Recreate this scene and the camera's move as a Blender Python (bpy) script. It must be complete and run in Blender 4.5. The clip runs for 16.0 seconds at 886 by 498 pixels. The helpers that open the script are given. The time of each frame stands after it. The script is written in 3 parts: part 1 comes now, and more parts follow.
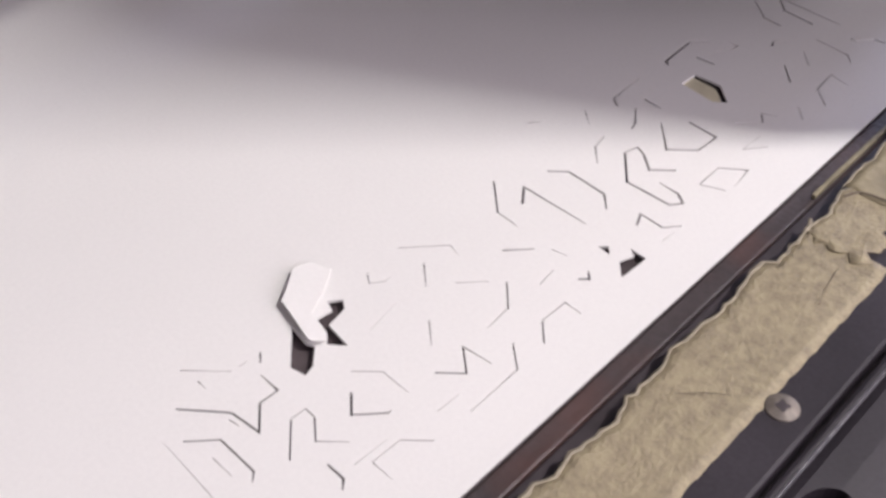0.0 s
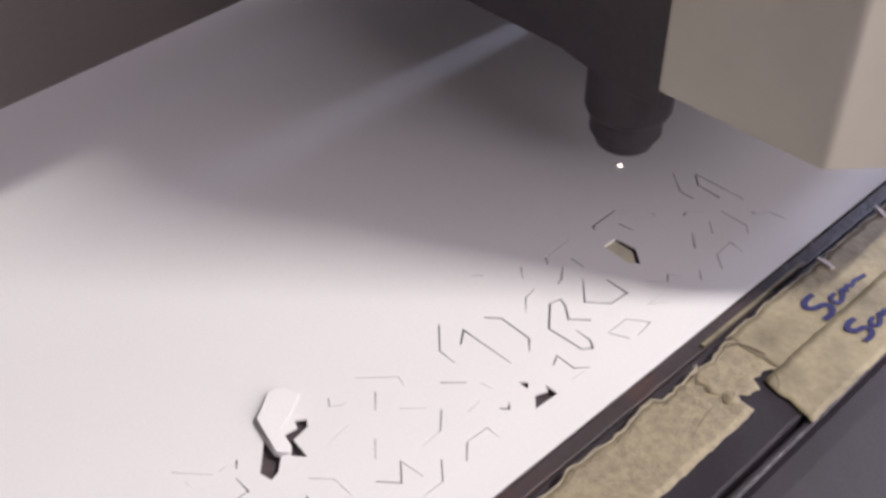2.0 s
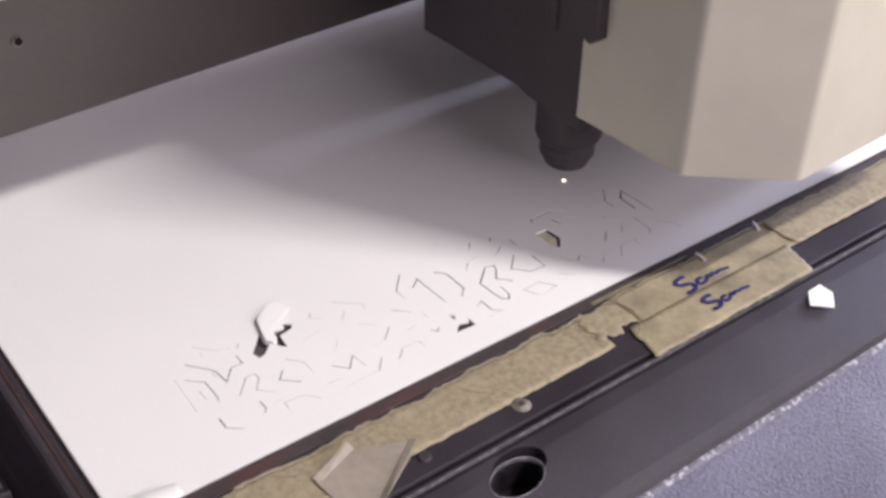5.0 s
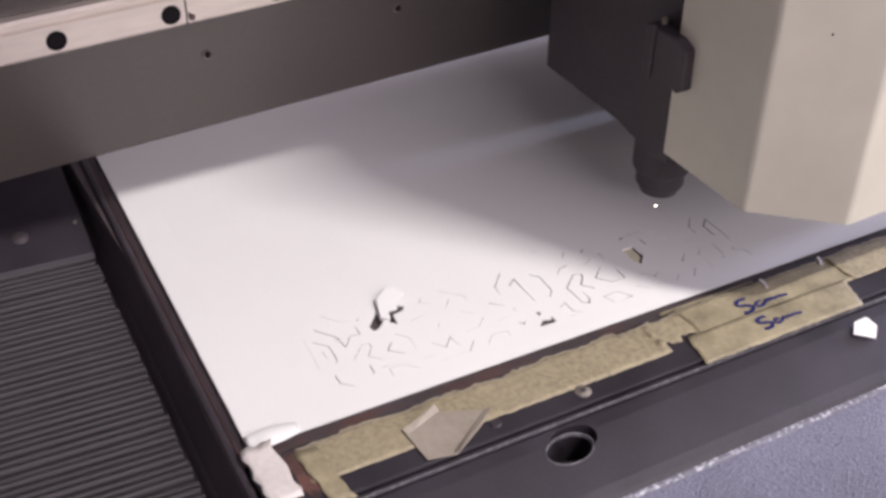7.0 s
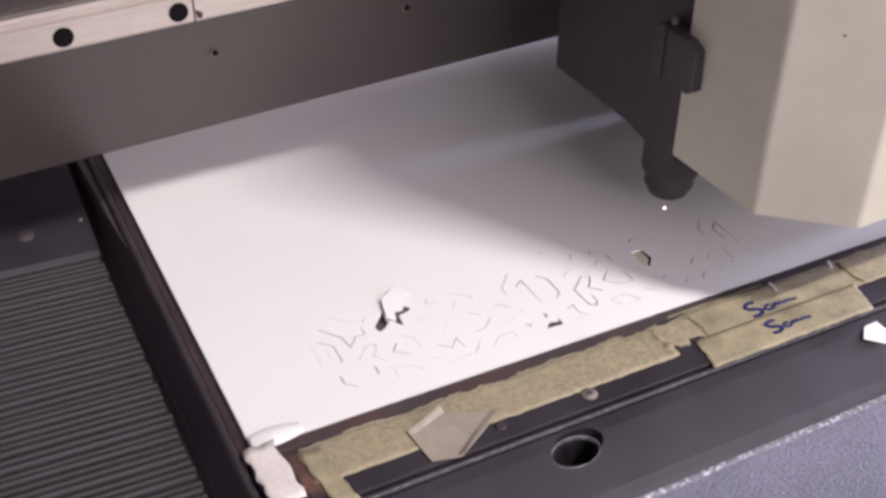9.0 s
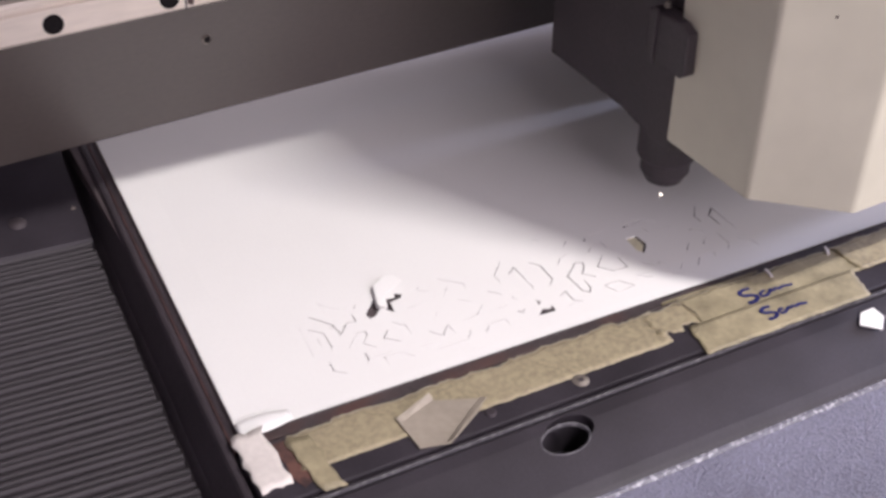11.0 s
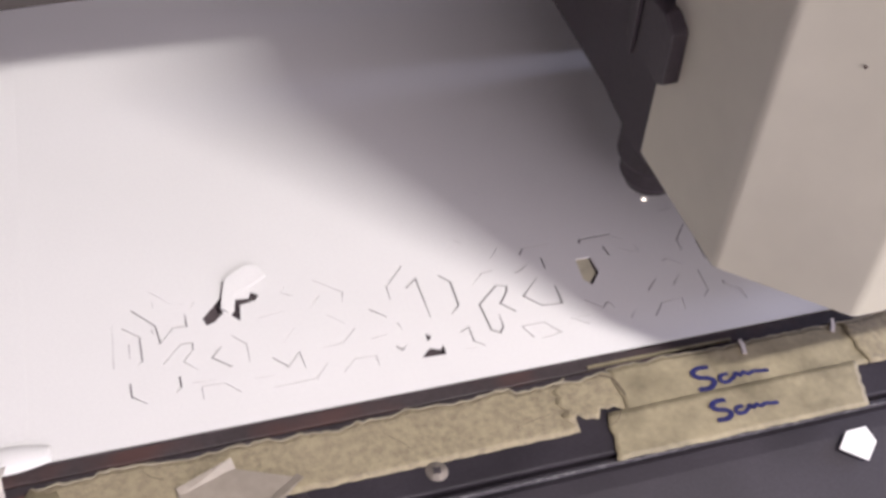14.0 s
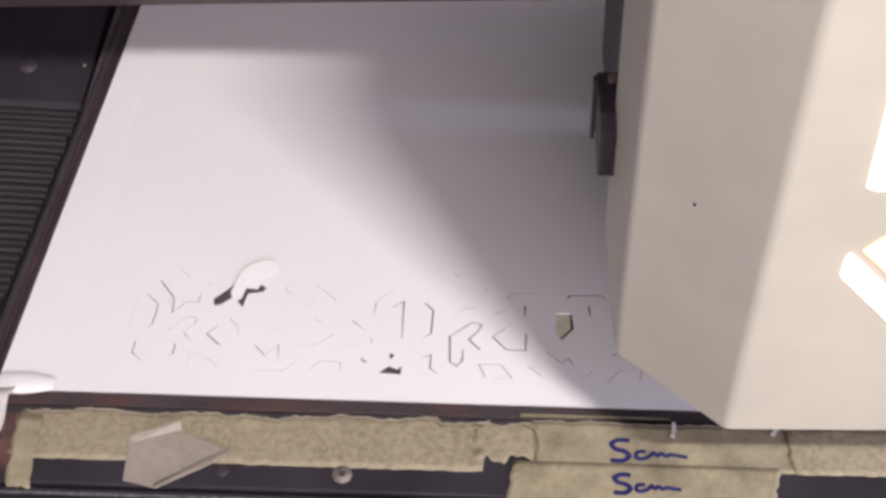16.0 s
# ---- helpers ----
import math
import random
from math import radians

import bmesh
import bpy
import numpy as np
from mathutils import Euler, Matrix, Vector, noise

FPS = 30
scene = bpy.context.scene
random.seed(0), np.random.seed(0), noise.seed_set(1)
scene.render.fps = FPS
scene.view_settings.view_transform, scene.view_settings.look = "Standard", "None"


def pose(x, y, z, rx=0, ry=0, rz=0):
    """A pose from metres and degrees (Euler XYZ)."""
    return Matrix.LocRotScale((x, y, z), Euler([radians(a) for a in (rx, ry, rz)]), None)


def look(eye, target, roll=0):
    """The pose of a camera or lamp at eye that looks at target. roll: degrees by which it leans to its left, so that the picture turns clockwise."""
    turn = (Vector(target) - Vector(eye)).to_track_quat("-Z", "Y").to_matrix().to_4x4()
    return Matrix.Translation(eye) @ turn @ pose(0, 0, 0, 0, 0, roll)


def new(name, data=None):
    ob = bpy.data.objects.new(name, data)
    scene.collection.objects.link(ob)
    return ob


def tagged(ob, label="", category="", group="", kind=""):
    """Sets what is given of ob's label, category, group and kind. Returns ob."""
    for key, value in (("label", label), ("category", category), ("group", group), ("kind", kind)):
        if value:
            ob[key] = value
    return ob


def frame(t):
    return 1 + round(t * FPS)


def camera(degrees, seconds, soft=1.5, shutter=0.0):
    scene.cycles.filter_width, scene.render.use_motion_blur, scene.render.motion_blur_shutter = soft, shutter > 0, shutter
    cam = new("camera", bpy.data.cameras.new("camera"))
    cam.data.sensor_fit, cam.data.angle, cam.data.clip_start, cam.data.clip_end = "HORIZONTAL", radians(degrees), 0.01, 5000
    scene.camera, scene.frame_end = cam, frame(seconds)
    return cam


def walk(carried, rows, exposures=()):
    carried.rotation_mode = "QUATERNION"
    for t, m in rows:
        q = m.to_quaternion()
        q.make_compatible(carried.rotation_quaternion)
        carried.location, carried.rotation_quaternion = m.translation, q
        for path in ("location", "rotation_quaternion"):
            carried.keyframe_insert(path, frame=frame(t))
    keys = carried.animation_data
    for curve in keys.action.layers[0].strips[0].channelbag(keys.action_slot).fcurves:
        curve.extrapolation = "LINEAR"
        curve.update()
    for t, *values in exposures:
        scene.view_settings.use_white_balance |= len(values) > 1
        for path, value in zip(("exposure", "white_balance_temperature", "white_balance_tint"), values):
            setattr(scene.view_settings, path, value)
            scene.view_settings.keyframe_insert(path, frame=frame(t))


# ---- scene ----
cam = camera(40.0, 16.0, soft=3.2)
PATH = [
    (0, (-0.023, -0.093, 0.208), (1.009, 0.888, -1.197), 2.2),
    (0.5, (-0.021, -0.101, 0.212), (1.033, 0.888, -1.17), 2.6),
    (1, (-0.023, -0.115, 0.224), (1.041, 0.899, -1.132), 2.7),
    (1.5, (-0.029, -0.129, 0.244), (1.047, 0.924, -1.072), 2.9),
    (2, (-0.041, -0.138, 0.261), (1.05, 0.958, -1.008), 3.0),
    (2.5, (-0.046, -0.152, 0.276), (1.037, 0.98, -0.967), 2.1),
    (3, (-0.051, -0.162, 0.283), (1.054, 0.978, -0.933), 2.2),
    (3.5, (-0.056, -0.173, 0.293), (1.041, 0.968, -0.93), 2.5),
    (5.8, (-0.099, -0.327, 0.347), (0.784, 1.044, -0.811), 3.7),
    (6, (-0.097, -0.334, 0.361), (0.733, 1.04, -0.831), 3.6),
    (6.5, (-0.105, -0.35, 0.367), (0.684, 1.051, -0.822), 3.4),
    (7, (-0.109, -0.356, 0.37), (0.68, 1.06, -0.802), 3.4),
    (7.5, (-0.109, -0.357, 0.368), (0.686, 1.065, -0.793), 3.6),
    (8, (-0.111, -0.354, 0.367), (0.687, 1.069, -0.79), 3.8),
    (8.5, (-0.109, -0.354, 0.367), (0.677, 1.071, -0.796), 3.7),
    (11, (-0.096, -0.358, 0.362), (0.657, 1.072, -0.816), 2.9),
    (11.5, (-0.091, -0.358, 0.365), (0.652, 1.069, -0.822), 2.6),
    (12, (-0.082, -0.358, 0.367), (0.671, 1.062, -0.823), 3.1),
    (12.5, (-0.073, -0.356, 0.369), (0.719, 1.041, -0.824), 4.8),
    (13, (-0.047, -0.332, 0.369), (0.702, 1.062, -0.854), 5.8),
    (13.5, (0.016, -0.268, 0.351), (0.654, 1.109, -0.951), 7.0),
    (14, (0.058, -0.243, 0.349), (0.547, 1.046, -1.101), 8.0),
    (14.5, (0.109, -0.232, 0.367), (0.365, 1.01, -1.179), 7.7),
    (15, (0.162, -0.238, 0.382), (0.185, 0.973, -1.209), 4.1),
    (15.5, (0.172, -0.248, 0.393), (0.123, 0.988, -1.179), 1.2),
    (16, (0.203, -0.266, 0.413), (0.101, 1.027, -1.11), 0.1),
]
walk(cam, [(t, look(eye, target, roll)) for t, eye, target, roll in PATH],
     exposures=((0.0, -0.14), (2.0, -0.15), (4.0, -0.12), (7.0, -0.06), (12.0, 0.0), (13.0, -0.04), (14.0, -0.08), (16.0, -0.15)))

# ---------------------------------------------------------------- world and light
world = bpy.data.worlds.new("room_air")
world.use_nodes = True
scene.world = world
world.node_tree.nodes["Background"].inputs["Color"].default_value = (0.75, 0.82, 1.0, 1)
world.node_tree.nodes["Background"].inputs["Strength"].default_value = 0.22


def area_lamp(name, eye, target, sx, sy, power, colour):
    data = bpy.data.lights.new(name, "AREA")
    data.shape, data.size, data.size_y, data.energy, data.color = "RECTANGLE", sx, sy, power, colour
    ob = new(name, data)
    ob.matrix_world = look(eye, target)
    return ob


area_lamp("tube_lamp", (0.78, -0.70, 1.45), (0.78, 0.12, 0.0), 0.34, 0.05, 30.0, (1.0, 0.94, 0.94))
# broad fill added for unseen room light from the front
area_lamp("front_fill", (0.8, -2.7, 1.1), (0.2, 0.1, 0.0), 2.2, 1.6, 76, (0.99, 0.885, 0.985))
area_lamp("side_window", (2.7, 0.30, 0.85), (0.2, 0.15, 0.0), 0.30, 0.9, 44, (0.68, 0.70, 1.0))

# ---------------------------------------------------------------- materials


def material(name, colour, rough=0.5, metal=0.0, grain=300.0, amount=0.12, bump=0.0, blotch=25.0, blotch_amount=0.15,
             stretch=(1, 1, 1), spec=0.5, depth=0.001, spread=0.12):
    m = bpy.data.materials.new(name)
    m.use_nodes = True
    nt = m.node_tree
    bsdf = nt.nodes["Principled BSDF"]
    bsdf.inputs["Roughness"].default_value = rough
    bsdf.inputs["Metallic"].default_value = metal
    bsdf.inputs["Specular IOR Level"].default_value = spec
    co = nt.nodes.new("ShaderNodeTexCoord")
    mp = nt.nodes.new("ShaderNodeMapping")
    mp.inputs["Scale"].default_value = stretch
    nt.links.new(co.outputs["Object"], mp.inputs["Vector"])
    last = None
    rgb = nt.nodes.new("ShaderNodeRGB")
    rgb.outputs[0].default_value = (*colour, 1)
    last = rgb.outputs[0]
    fine = None
    for scale, amt in ((grain, amount), (blotch, blotch_amount)):
        n = nt.nodes.new("ShaderNodeTexNoise")
        n.inputs["Scale"].default_value = scale
        n.inputs["Detail"].default_value = 4
        nt.links.new(mp.outputs[0], n.inputs["Vector"])
        fine = fine or n
        r = nt.nodes.new("ShaderNodeMapRange")
        r.inputs["From Min"].default_value, r.inputs["From Max"].default_value = 0.25, 0.75
        r.inputs["To Min"].default_value, r.inputs["To Max"].default_value = 1 - amt, 1 + amt
        nt.links.new(n.outputs["Fac"], r.inputs["Value"])
        mul = nt.nodes.new("ShaderNodeVectorMath")
        mul.operation = "SCALE"
        nt.links.new(last, mul.inputs[0])
        nt.links.new(r.outputs[0], mul.inputs["Scale"])
        last = mul.outputs[0]
    nt.links.new(last, bsdf.inputs["Base Color"])
    rr = nt.nodes.new("ShaderNodeMapRange")
    rr.inputs["To Min"].default_value, rr.inputs["To Max"].default_value = max(rough - spread, 0.02), min(rough + spread, 1)
    nt.links.new(n.outputs["Fac"], rr.inputs["Value"])
    nt.links.new(rr.outputs[0], bsdf.inputs["Roughness"])
    if bump:
        b = nt.nodes.new("ShaderNodeBump")
        b.inputs["Strength"].default_value = bump
        b.inputs["Distance"].default_value = depth
        nt.links.new(fine.outputs["Fac"], b.inputs["Height"])
        nt.links.new(b.outputs[0], bsdf.inputs["Normal"])
    return m


def glow(name, colour, strength):
    m = bpy.data.materials.new(name)
    m.use_nodes = True
    bsdf = m.node_tree.nodes["Principled BSDF"]
    bsdf.inputs["Base Color"].default_value = (*colour, 1)
    bsdf.inputs["Emission Color"].default_value = (*colour, 1)
    bsdf.inputs["Emission Strength"].default_value = strength
    return m


PAPER = material("white_paper", (0.795, 0.788, 0.768), 0.75, grain=900, amount=0.02, bump=0.05, blotch=14, blotch_amount=0.02, spec=0.2)
BEAM = material("grey_painted_steel", (0.074, 0.061, 0.055), 0.30, 0.0, grain=500, amount=0.10, bump=0.015, blotch=9, blotch_amount=0.10, stretch=(0.5, 1, 1), spec=0.8, spread=0.04)
ALU = material("worn_aluminium", (0.74, 0.665, 0.58), 0.4, 0.25, grain=350, amount=0.08, bump=0.05, blotch=22, blotch_amount=0.14, stretch=(0.15, 1, 1))
BLACK = material("black_anodised_metal", (0.051, 0.041, 0.046), 0.5, 0.0, grain=400, amount=0.15, blotch=40, blotch_amount=0.2)
PLASTIC = material("dark_plastic", (0.0285, 0.0240, 0.0300), 0.52, 0.0, grain=900, amount=0.18, bump=0.10, blotch=22, blotch_amount=0.40, spec=0.34)
GRAINED = material("grained_grey_blue_plastic", (0.125, 0.122, 0.165), 0.38, 0.0, grain=700, amount=0.30, bump=0.8, depth=0.0025, blotch=18, blotch_amount=0.28)
RUBBER = material("black_rubber_cloth", (0.029, 0.024, 0.028), 0.6, 0.0, grain=700, amount=0.2, bump=0.1, blotch=30, blotch_amount=0.2)
DARK = material("dull_black_paint", (0.047, 0.039, 0.045), 0.5, 0.0, grain=400, amount=0.2, bump=0.1, blotch=30, blotch_amount=0.3, spec=0.3)
RUST = material("red_brown_frame_paint", (0.060, 0.030, 0.029), 0.65, 0.0, grain=300, amount=0.3, bump=0.3, blotch=28, blotch_amount=0.6)
WHITE_TAPE = material("white_tape", (0.63, 0.585, 0.55), 0.55, 0.0, grain=400, amount=0.05, bump=0.3, blotch=50, blotch_amount=0.1)
TORN = material("torn_tape_edge", (0.30, 0.265, 0.195), 0.7, 0.0, grain=500, amount=0.15, bump=0.3, blotch=120, blotch_amount=0.25)
TAPE_SOFT = material("smooth_masking_tape", (0.285, 0.245, 0.155), 0.6, 0.0, grain=400, amount=0.14, bump=0.4, blotch=70, blotch_amount=0.32)
SCRAP = material("grey_tape_scrap", (0.315, 0.275, 0.225), 0.5, 0.0, grain=300, amount=0.08, bump=0.3, blotch=60, blotch_amount=0.12)
COVER = material("cream_acrylic_cover", (0.585, 0.557, 0.450), 0.42, 0.0, grain=60, amount=0.03, blotch=16, blotch_amount=0.09)
INK = material("blue_marker_ink", (0.022, 0.024, 0.11), 0.5, 0.0, grain=500, amount=0.2, blotch=150, blotch_amount=0.35)
STEEL = material("zinc_screw", (0.20, 0.175, 0.15), 0.55, 0.2, grain=500, amount=0.2, bump=0.2, blotch=200, blotch_amount=0.3)
BEDM = material("scorched_bed", (0.085, 0.066, 0.070), 0.7, 0.0, grain=300, amount=0.3, blotch=40, blotch_amount=0.3)
WOOD = material("tan_board", (0.66, 0.62, 0.45), 0.7, 0.0, grain=300, amount=0.1, blotch=40, blotch_amount=0.15)
WALLP = material("room_paint", (0.6, 0.57, 0.57), 0.8, grain=40, amount=0.03, bump=0.05, blotch=2, blotch_amount=0.05)
FLOORM = material("room_floor_tile", (0.25, 0.23, 0.22), 0.5, grain=30, amount=0.08, blotch=2, blotch_amount=0.1)


def worn(name, base, bare, scale, cut, soft=0.08, rough=0.5, grain=600, amount=0.2, bump=0.3):
    """Paint rubbed through in specks, or two tones that run into one another."""
    m = material(name, base, rough, grain=grain, amount=amount, bump=bump)
    nt = m.node_tree
    bsdf = nt.nodes["Principled BSDF"]
    old = bsdf.inputs["Base Color"].links[0].from_socket
    co = nt.nodes.new("ShaderNodeTexCoord")
    n = nt.nodes.new("ShaderNodeTexNoise")
    n.inputs["Scale"].default_value, n.inputs["Detail"].default_value = scale, 6
    nt.links.new(co.outputs["Object"], n.inputs["Vector"])
    r = nt.nodes.new("ShaderNodeMapRange")
    r.inputs["From Min"].default_value, r.inputs["From Max"].default_value = cut, cut + soft
    nt.links.new(n.outputs["Fac"], r.inputs["Value"])
    mix = nt.nodes.new("ShaderNodeMix")
    mix.data_type = "RGBA"
    mix.inputs["B"].default_value = (*bare, 1)
    nt.links.new(r.outputs[0], mix.inputs["Factor"])
    nt.links.new(old, mix.inputs["A"])
    nt.links.new(mix.outputs["Result"], bsdf.inputs["Base Color"])
    return m


EDGE = worn("scorched_edge_paint", (0.060, 0.047, 0.049), (0.098, 0.052, 0.047), 30, 0.48, 0.2)
SCORCH = worn("scorched_residue", (0.050, 0.028, 0.027), (0.135, 0.066, 0.052), 160, 0.40, 0.2)
TAPE = worn("masking_tape", (0.245, 0.205, 0.135), (0.35, 0.30, 0.19), 380, 0.34, 0.30, 0.6, 900, 0.18, 0.55)
NOSE_HIGHLIGHT = worn("highlit_plastic_edge", (0.12, 0.117, 0.145), (0.42, 0.415, 0.45), 420, 0.50, 0.14)
LIT_LIP = worn("rubbed_highlit_lip", (0.085, 0.080, 0.090), (0.15, 0.145, 0.155), 400, 0.50)
SOCKET = material("shadowed_bore", (0.012, 0.010, 0.011), 0.8, grain=400, amount=0.2, spec=0.1)
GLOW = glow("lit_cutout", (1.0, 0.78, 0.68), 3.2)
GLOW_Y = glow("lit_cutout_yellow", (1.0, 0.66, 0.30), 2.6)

# ---------------------------------------------------------------- frames of the machine
PIVOT = Matrix.Translation((0.2, 0.1, 0))
GANTRY = Matrix.Translation((0, 0.008, 0)) @ PIVOT @ pose(0, 0, 0, 0, 0, 2.6) @ pose(0, 0, 0, 0, -2.6, 0) @ PIVOT.inverted()
FRONT = pose(0, 0, 0, 0, 0, 2.6)
LEVEL = Matrix.Identity(4)


def finish(name, bm, mat, parent=None, m=LEVEL, label="", smooth=False):
    bmesh.ops.recalc_face_normals(bm, faces=bm.faces[:])
    me = bpy.data.meshes.new(name)
    bm.to_mesh(me)
    bm.free()
    me.materials.append(mat)
    if smooth:
        for p in me.polygons:
            p.use_smooth = True
    ob = new(name, me)
    if parent:
        ob.parent = parent
    else:
        ob.matrix_world = m
    if label:
        ob["label"] = label
    return ob


def part(name, bm, mat, parent, label="", smooth=False):
    return finish(name, bm, mat, parent, LEVEL, label, smooth)


def thing(name, m, label, category, kind=""):
    ob = new(name)
    ob.empty_display_size = 0.01
    ob.matrix_world = m
    return tagged(ob, label, category, kind=kind)


def box(x0, x1, y0, y1, z0, z1, bevel=0.0, seg=2):
    bm = bmesh.new()
    bmesh.ops.create_cube(bm, size=1)
    for v in bm.verts:
        v.co = Vector(((x0 + x1) / 2 + v.co.x * (x1 - x0), (y0 + y1) / 2 + v.co.y * (y1 - y0), (z0 + z1) / 2 + v.co.z * (z1 - z0)))
    if bevel:
        bmesh.ops.bevel(bm, geom=bm.edges[:], offset=bevel, segments=seg, affect="EDGES", profile=0.6)
    return bm


def prism(points, axis, a, b, bevel=0.0):
    """A polygon in the two other axes, stretched along an axis from a to b."""
    bm = bmesh.new()

    def at(p, q, s):
        return {"x": (s, p, q), "y": (p, s, q), "z": (p, q, s)}[axis]
    lo = [bm.verts.new(at(p, q, a)) for p, q in points]
    hi = [bm.verts.new(at(p, q, b)) for p, q in points]
    bm.faces.new(lo)
    bm.faces.new(hi)
    n = len(points)
    for i in range(n):
        bm.faces.new((lo[i], lo[(i + 1) % n], hi[(i + 1) % n], hi[i]))
    if bevel:
        bmesh.ops.bevel(bm, geom=bm.edges[:], offset=bevel, segments=2, affect="EDGES", profile=0.6)
    return bm


def lathe(profile, cx, cy, n=40):
    """A turned body about a vertical axis: pairs of radius and height."""
    bm = bmesh.new()
    rings = []
    for r, z in profile:
        rings.append([bm.verts.new((cx + r * math.cos(2 * math.pi * i / n), cy + r * math.sin(2 * math.pi * i / n), z)) for i in range(n)])
    for a, b in zip(rings, rings[1:]):
        for i in range(n):
            bm.faces.new((a[i], a[(i + 1) % n], b[(i + 1) % n], b[i]))
    bm.faces.new(rings[0])
    bm.faces.new(rings[-1])
    return bm


def disc_y(cx, cz, r, y0, y1, n=28, chamfer=0.0):
    bm = bmesh.new()
    rings = []
    for rr, y in ((r, y1), (r, y0 + chamfer), (r - chamfer, y0)):
        rings.append([bm.verts.new((cx + rr * math.cos(2 * math.pi * i / n), y, cz + rr * math.sin(2 * math.pi * i / n))) for i in range(n)])
    for a, b in zip(rings, rings[1:]):
        for i in range(n):
            bm.faces.new((a[i], a[(i + 1) % n], b[(i + 1) % n], b[i]))
    bm.faces.new(rings[0])
    bm.faces.new(rings[-1])
    return bm


# ---------------------------------------------------------------- the room
def room():
    f = finish("floor", box(-2.5, 3, -3, 2.5, -1.0, -0.9), FLOORM)
    tagged(f, "grey tiled workshop floor", "floor", kind="structure")
    c = finish("ceiling", box(-2.5, 3, -3, 2.5, 2.1, 2.2), WALLP)
    tagged(c, "plain painted workshop ceiling", "ceiling", kind="structure")
    for nm, b in (("wall_north", (-2.5, 3, 2.5, 2.6, -0.9, 2.1)), ("wall_south", (-2.5, 3, -3.1, -3, -0.9, 2.1)),
                  ("wall_west", (-2.6, -2.5, -3, 2.5, -0.9, 2.1)), ("wall_east", (3, 3.1, -3, 2.5, -0.9, 2.1))):
        w = finish(nm, box(*b), WALLP)
        tagged(w, "plain painted workshop wall", "wall", kind="structure")


room()


# ---------------------------------------------------------------- the machine's body
def machine_body():
    body = thing("laser_cutter_body", FRONT, "dark plastic and steel body of a flatbed laser cutter", "laser cutter")
    part("bed", box(-0.003, 0.62, -0.004, 0.42, -0.02, -0.0022, 0.0005), BEDM, body, "scorched dark cutting bed")
    part("bed_frame", box(-0.004, 0.62, -0.0102, -0.0046, -0.02, -0.0012, 0.0008), EDGE, body, "scorched grey and red-brown bed edge")
    part("frame_step", box(-0.004, 0.62, -0.0168, -0.0104, -0.02, -0.0016, 0.0006), BLACK, body)
    part("front_rim", box(-0.0055, 0.62, -0.0480, -0.0170, -0.03, 0.0030, 0.0010), PLASTIC, body)
    part("scorched_patch", prism([(0.0068, -0.0172), (0.0150, -0.0172), (0.0168, -0.0225), (0.0142, -0.0300), (0.0165, -0.0345), (0.0172, -0.0420),
                                  (0.0120, -0.0445), (0.0092, -0.0380), (0.0100, -0.0290), (0.0078, -0.0235)], "z", 0.0029, 0.00325), SCORCH, body, "red-brown scorched residue")
    part("rim_lip", box(-0.0055, 0.62, -0.0515, -0.0495, -0.03, 0.0024, 0.0008), PLASTIC, body)
    # lighter strip: the lip's wear and the highlight along it, both in colour
    part("lip_edge", box(-0.0055, 0.62, -0.0520, -0.0512, 0.0008, 0.0027, 0.0003), LIT_LIP, body, "rubbed lip edge with a highlight painted in")
    part("groove_floor", box(-0.0055, 0.62, -0.0495, -0.0480, -0.03, -0.002), BLACK, body)
    # rolled front panel with a rounded nose, and the grained face below it
    profile = [(-0.0517, -0.04), (-0.0517, 0.0005), (-0.0540, 0.0015), (-0.0600, 0.0008), (-0.0860, -0.0050), (-0.0905, -0.0066),
               (-0.0930, -0.0085), (-0.0935, -0.04)]
    panel = part("front_panel", prism(profile, "x", -0.0055, 0.62), PLASTIC, body)
    ring = [(0.1210 + 0.0115 * math.cos(a), -0.0650 + 0.0070 * math.sin(a)) for a in [2 * math.pi * i / 40 for i in range(40)]]
    offset = [(x + 0.0042, y + 0.0034) for x, y in ring]
    for outline, depth in ((ring, -0.03), (offset, -0.0200)):
        tool = finish("finger_hole_tool", prism(outline, "z", depth, 0.02), BLACK)
        mod = panel.modifiers.new("hole", "BOOLEAN")
        mod.operation, mod.object, mod.solver = "DIFFERENCE", tool, "EXACT"
        tool.parent = body
        bpy.context.view_layer.update()
        cut_mesh = bpy.data.meshes.new_from_object(panel.evaluated_get(bpy.context.evaluated_depsgraph_get()))
        panel.modifiers.clear()
        panel.data = cut_mesh
        bpy.data.objects.remove(tool)
    # raised collar round the finger hole, its lit rim painted lighter
    collar = bmesh.new()
    n = 48
    rings = []
    for s, up in ((1.0, -0.0015), (1.0, 0.0001), (1.02, 0.0005), (1.06, 0.0004), (1.07, -0.0015)):
        row = []
        for i in range(n):
            a = 2 * math.pi * i / n
            x, y = 0.1210 + 0.0112 * s * math.cos(a), -0.0650 + 0.0067 * s * math.sin(a)
            row.append(collar.verts.new((x, y, 0.0008 + (y + 0.06) * 0.223 + up)))
        rings.append(row)
    for a, b in zip(rings, rings[1:]):
        for i in range(n):
            collar.faces.new((a[i], a[(i + 1) % n], b[(i + 1) % n], b[i]))
    part("hole_collar", collar, LIT_LIP, body, "finger hole rim painted lighter as its lit edge", smooth=True)
    face = [(-0.0937, -0.0086), (-0.0960, -0.0092), (-0.1800, -0.0340), (-0.26, -0.075), (-0.26, -0.2), (-0.0937, -0.2)]
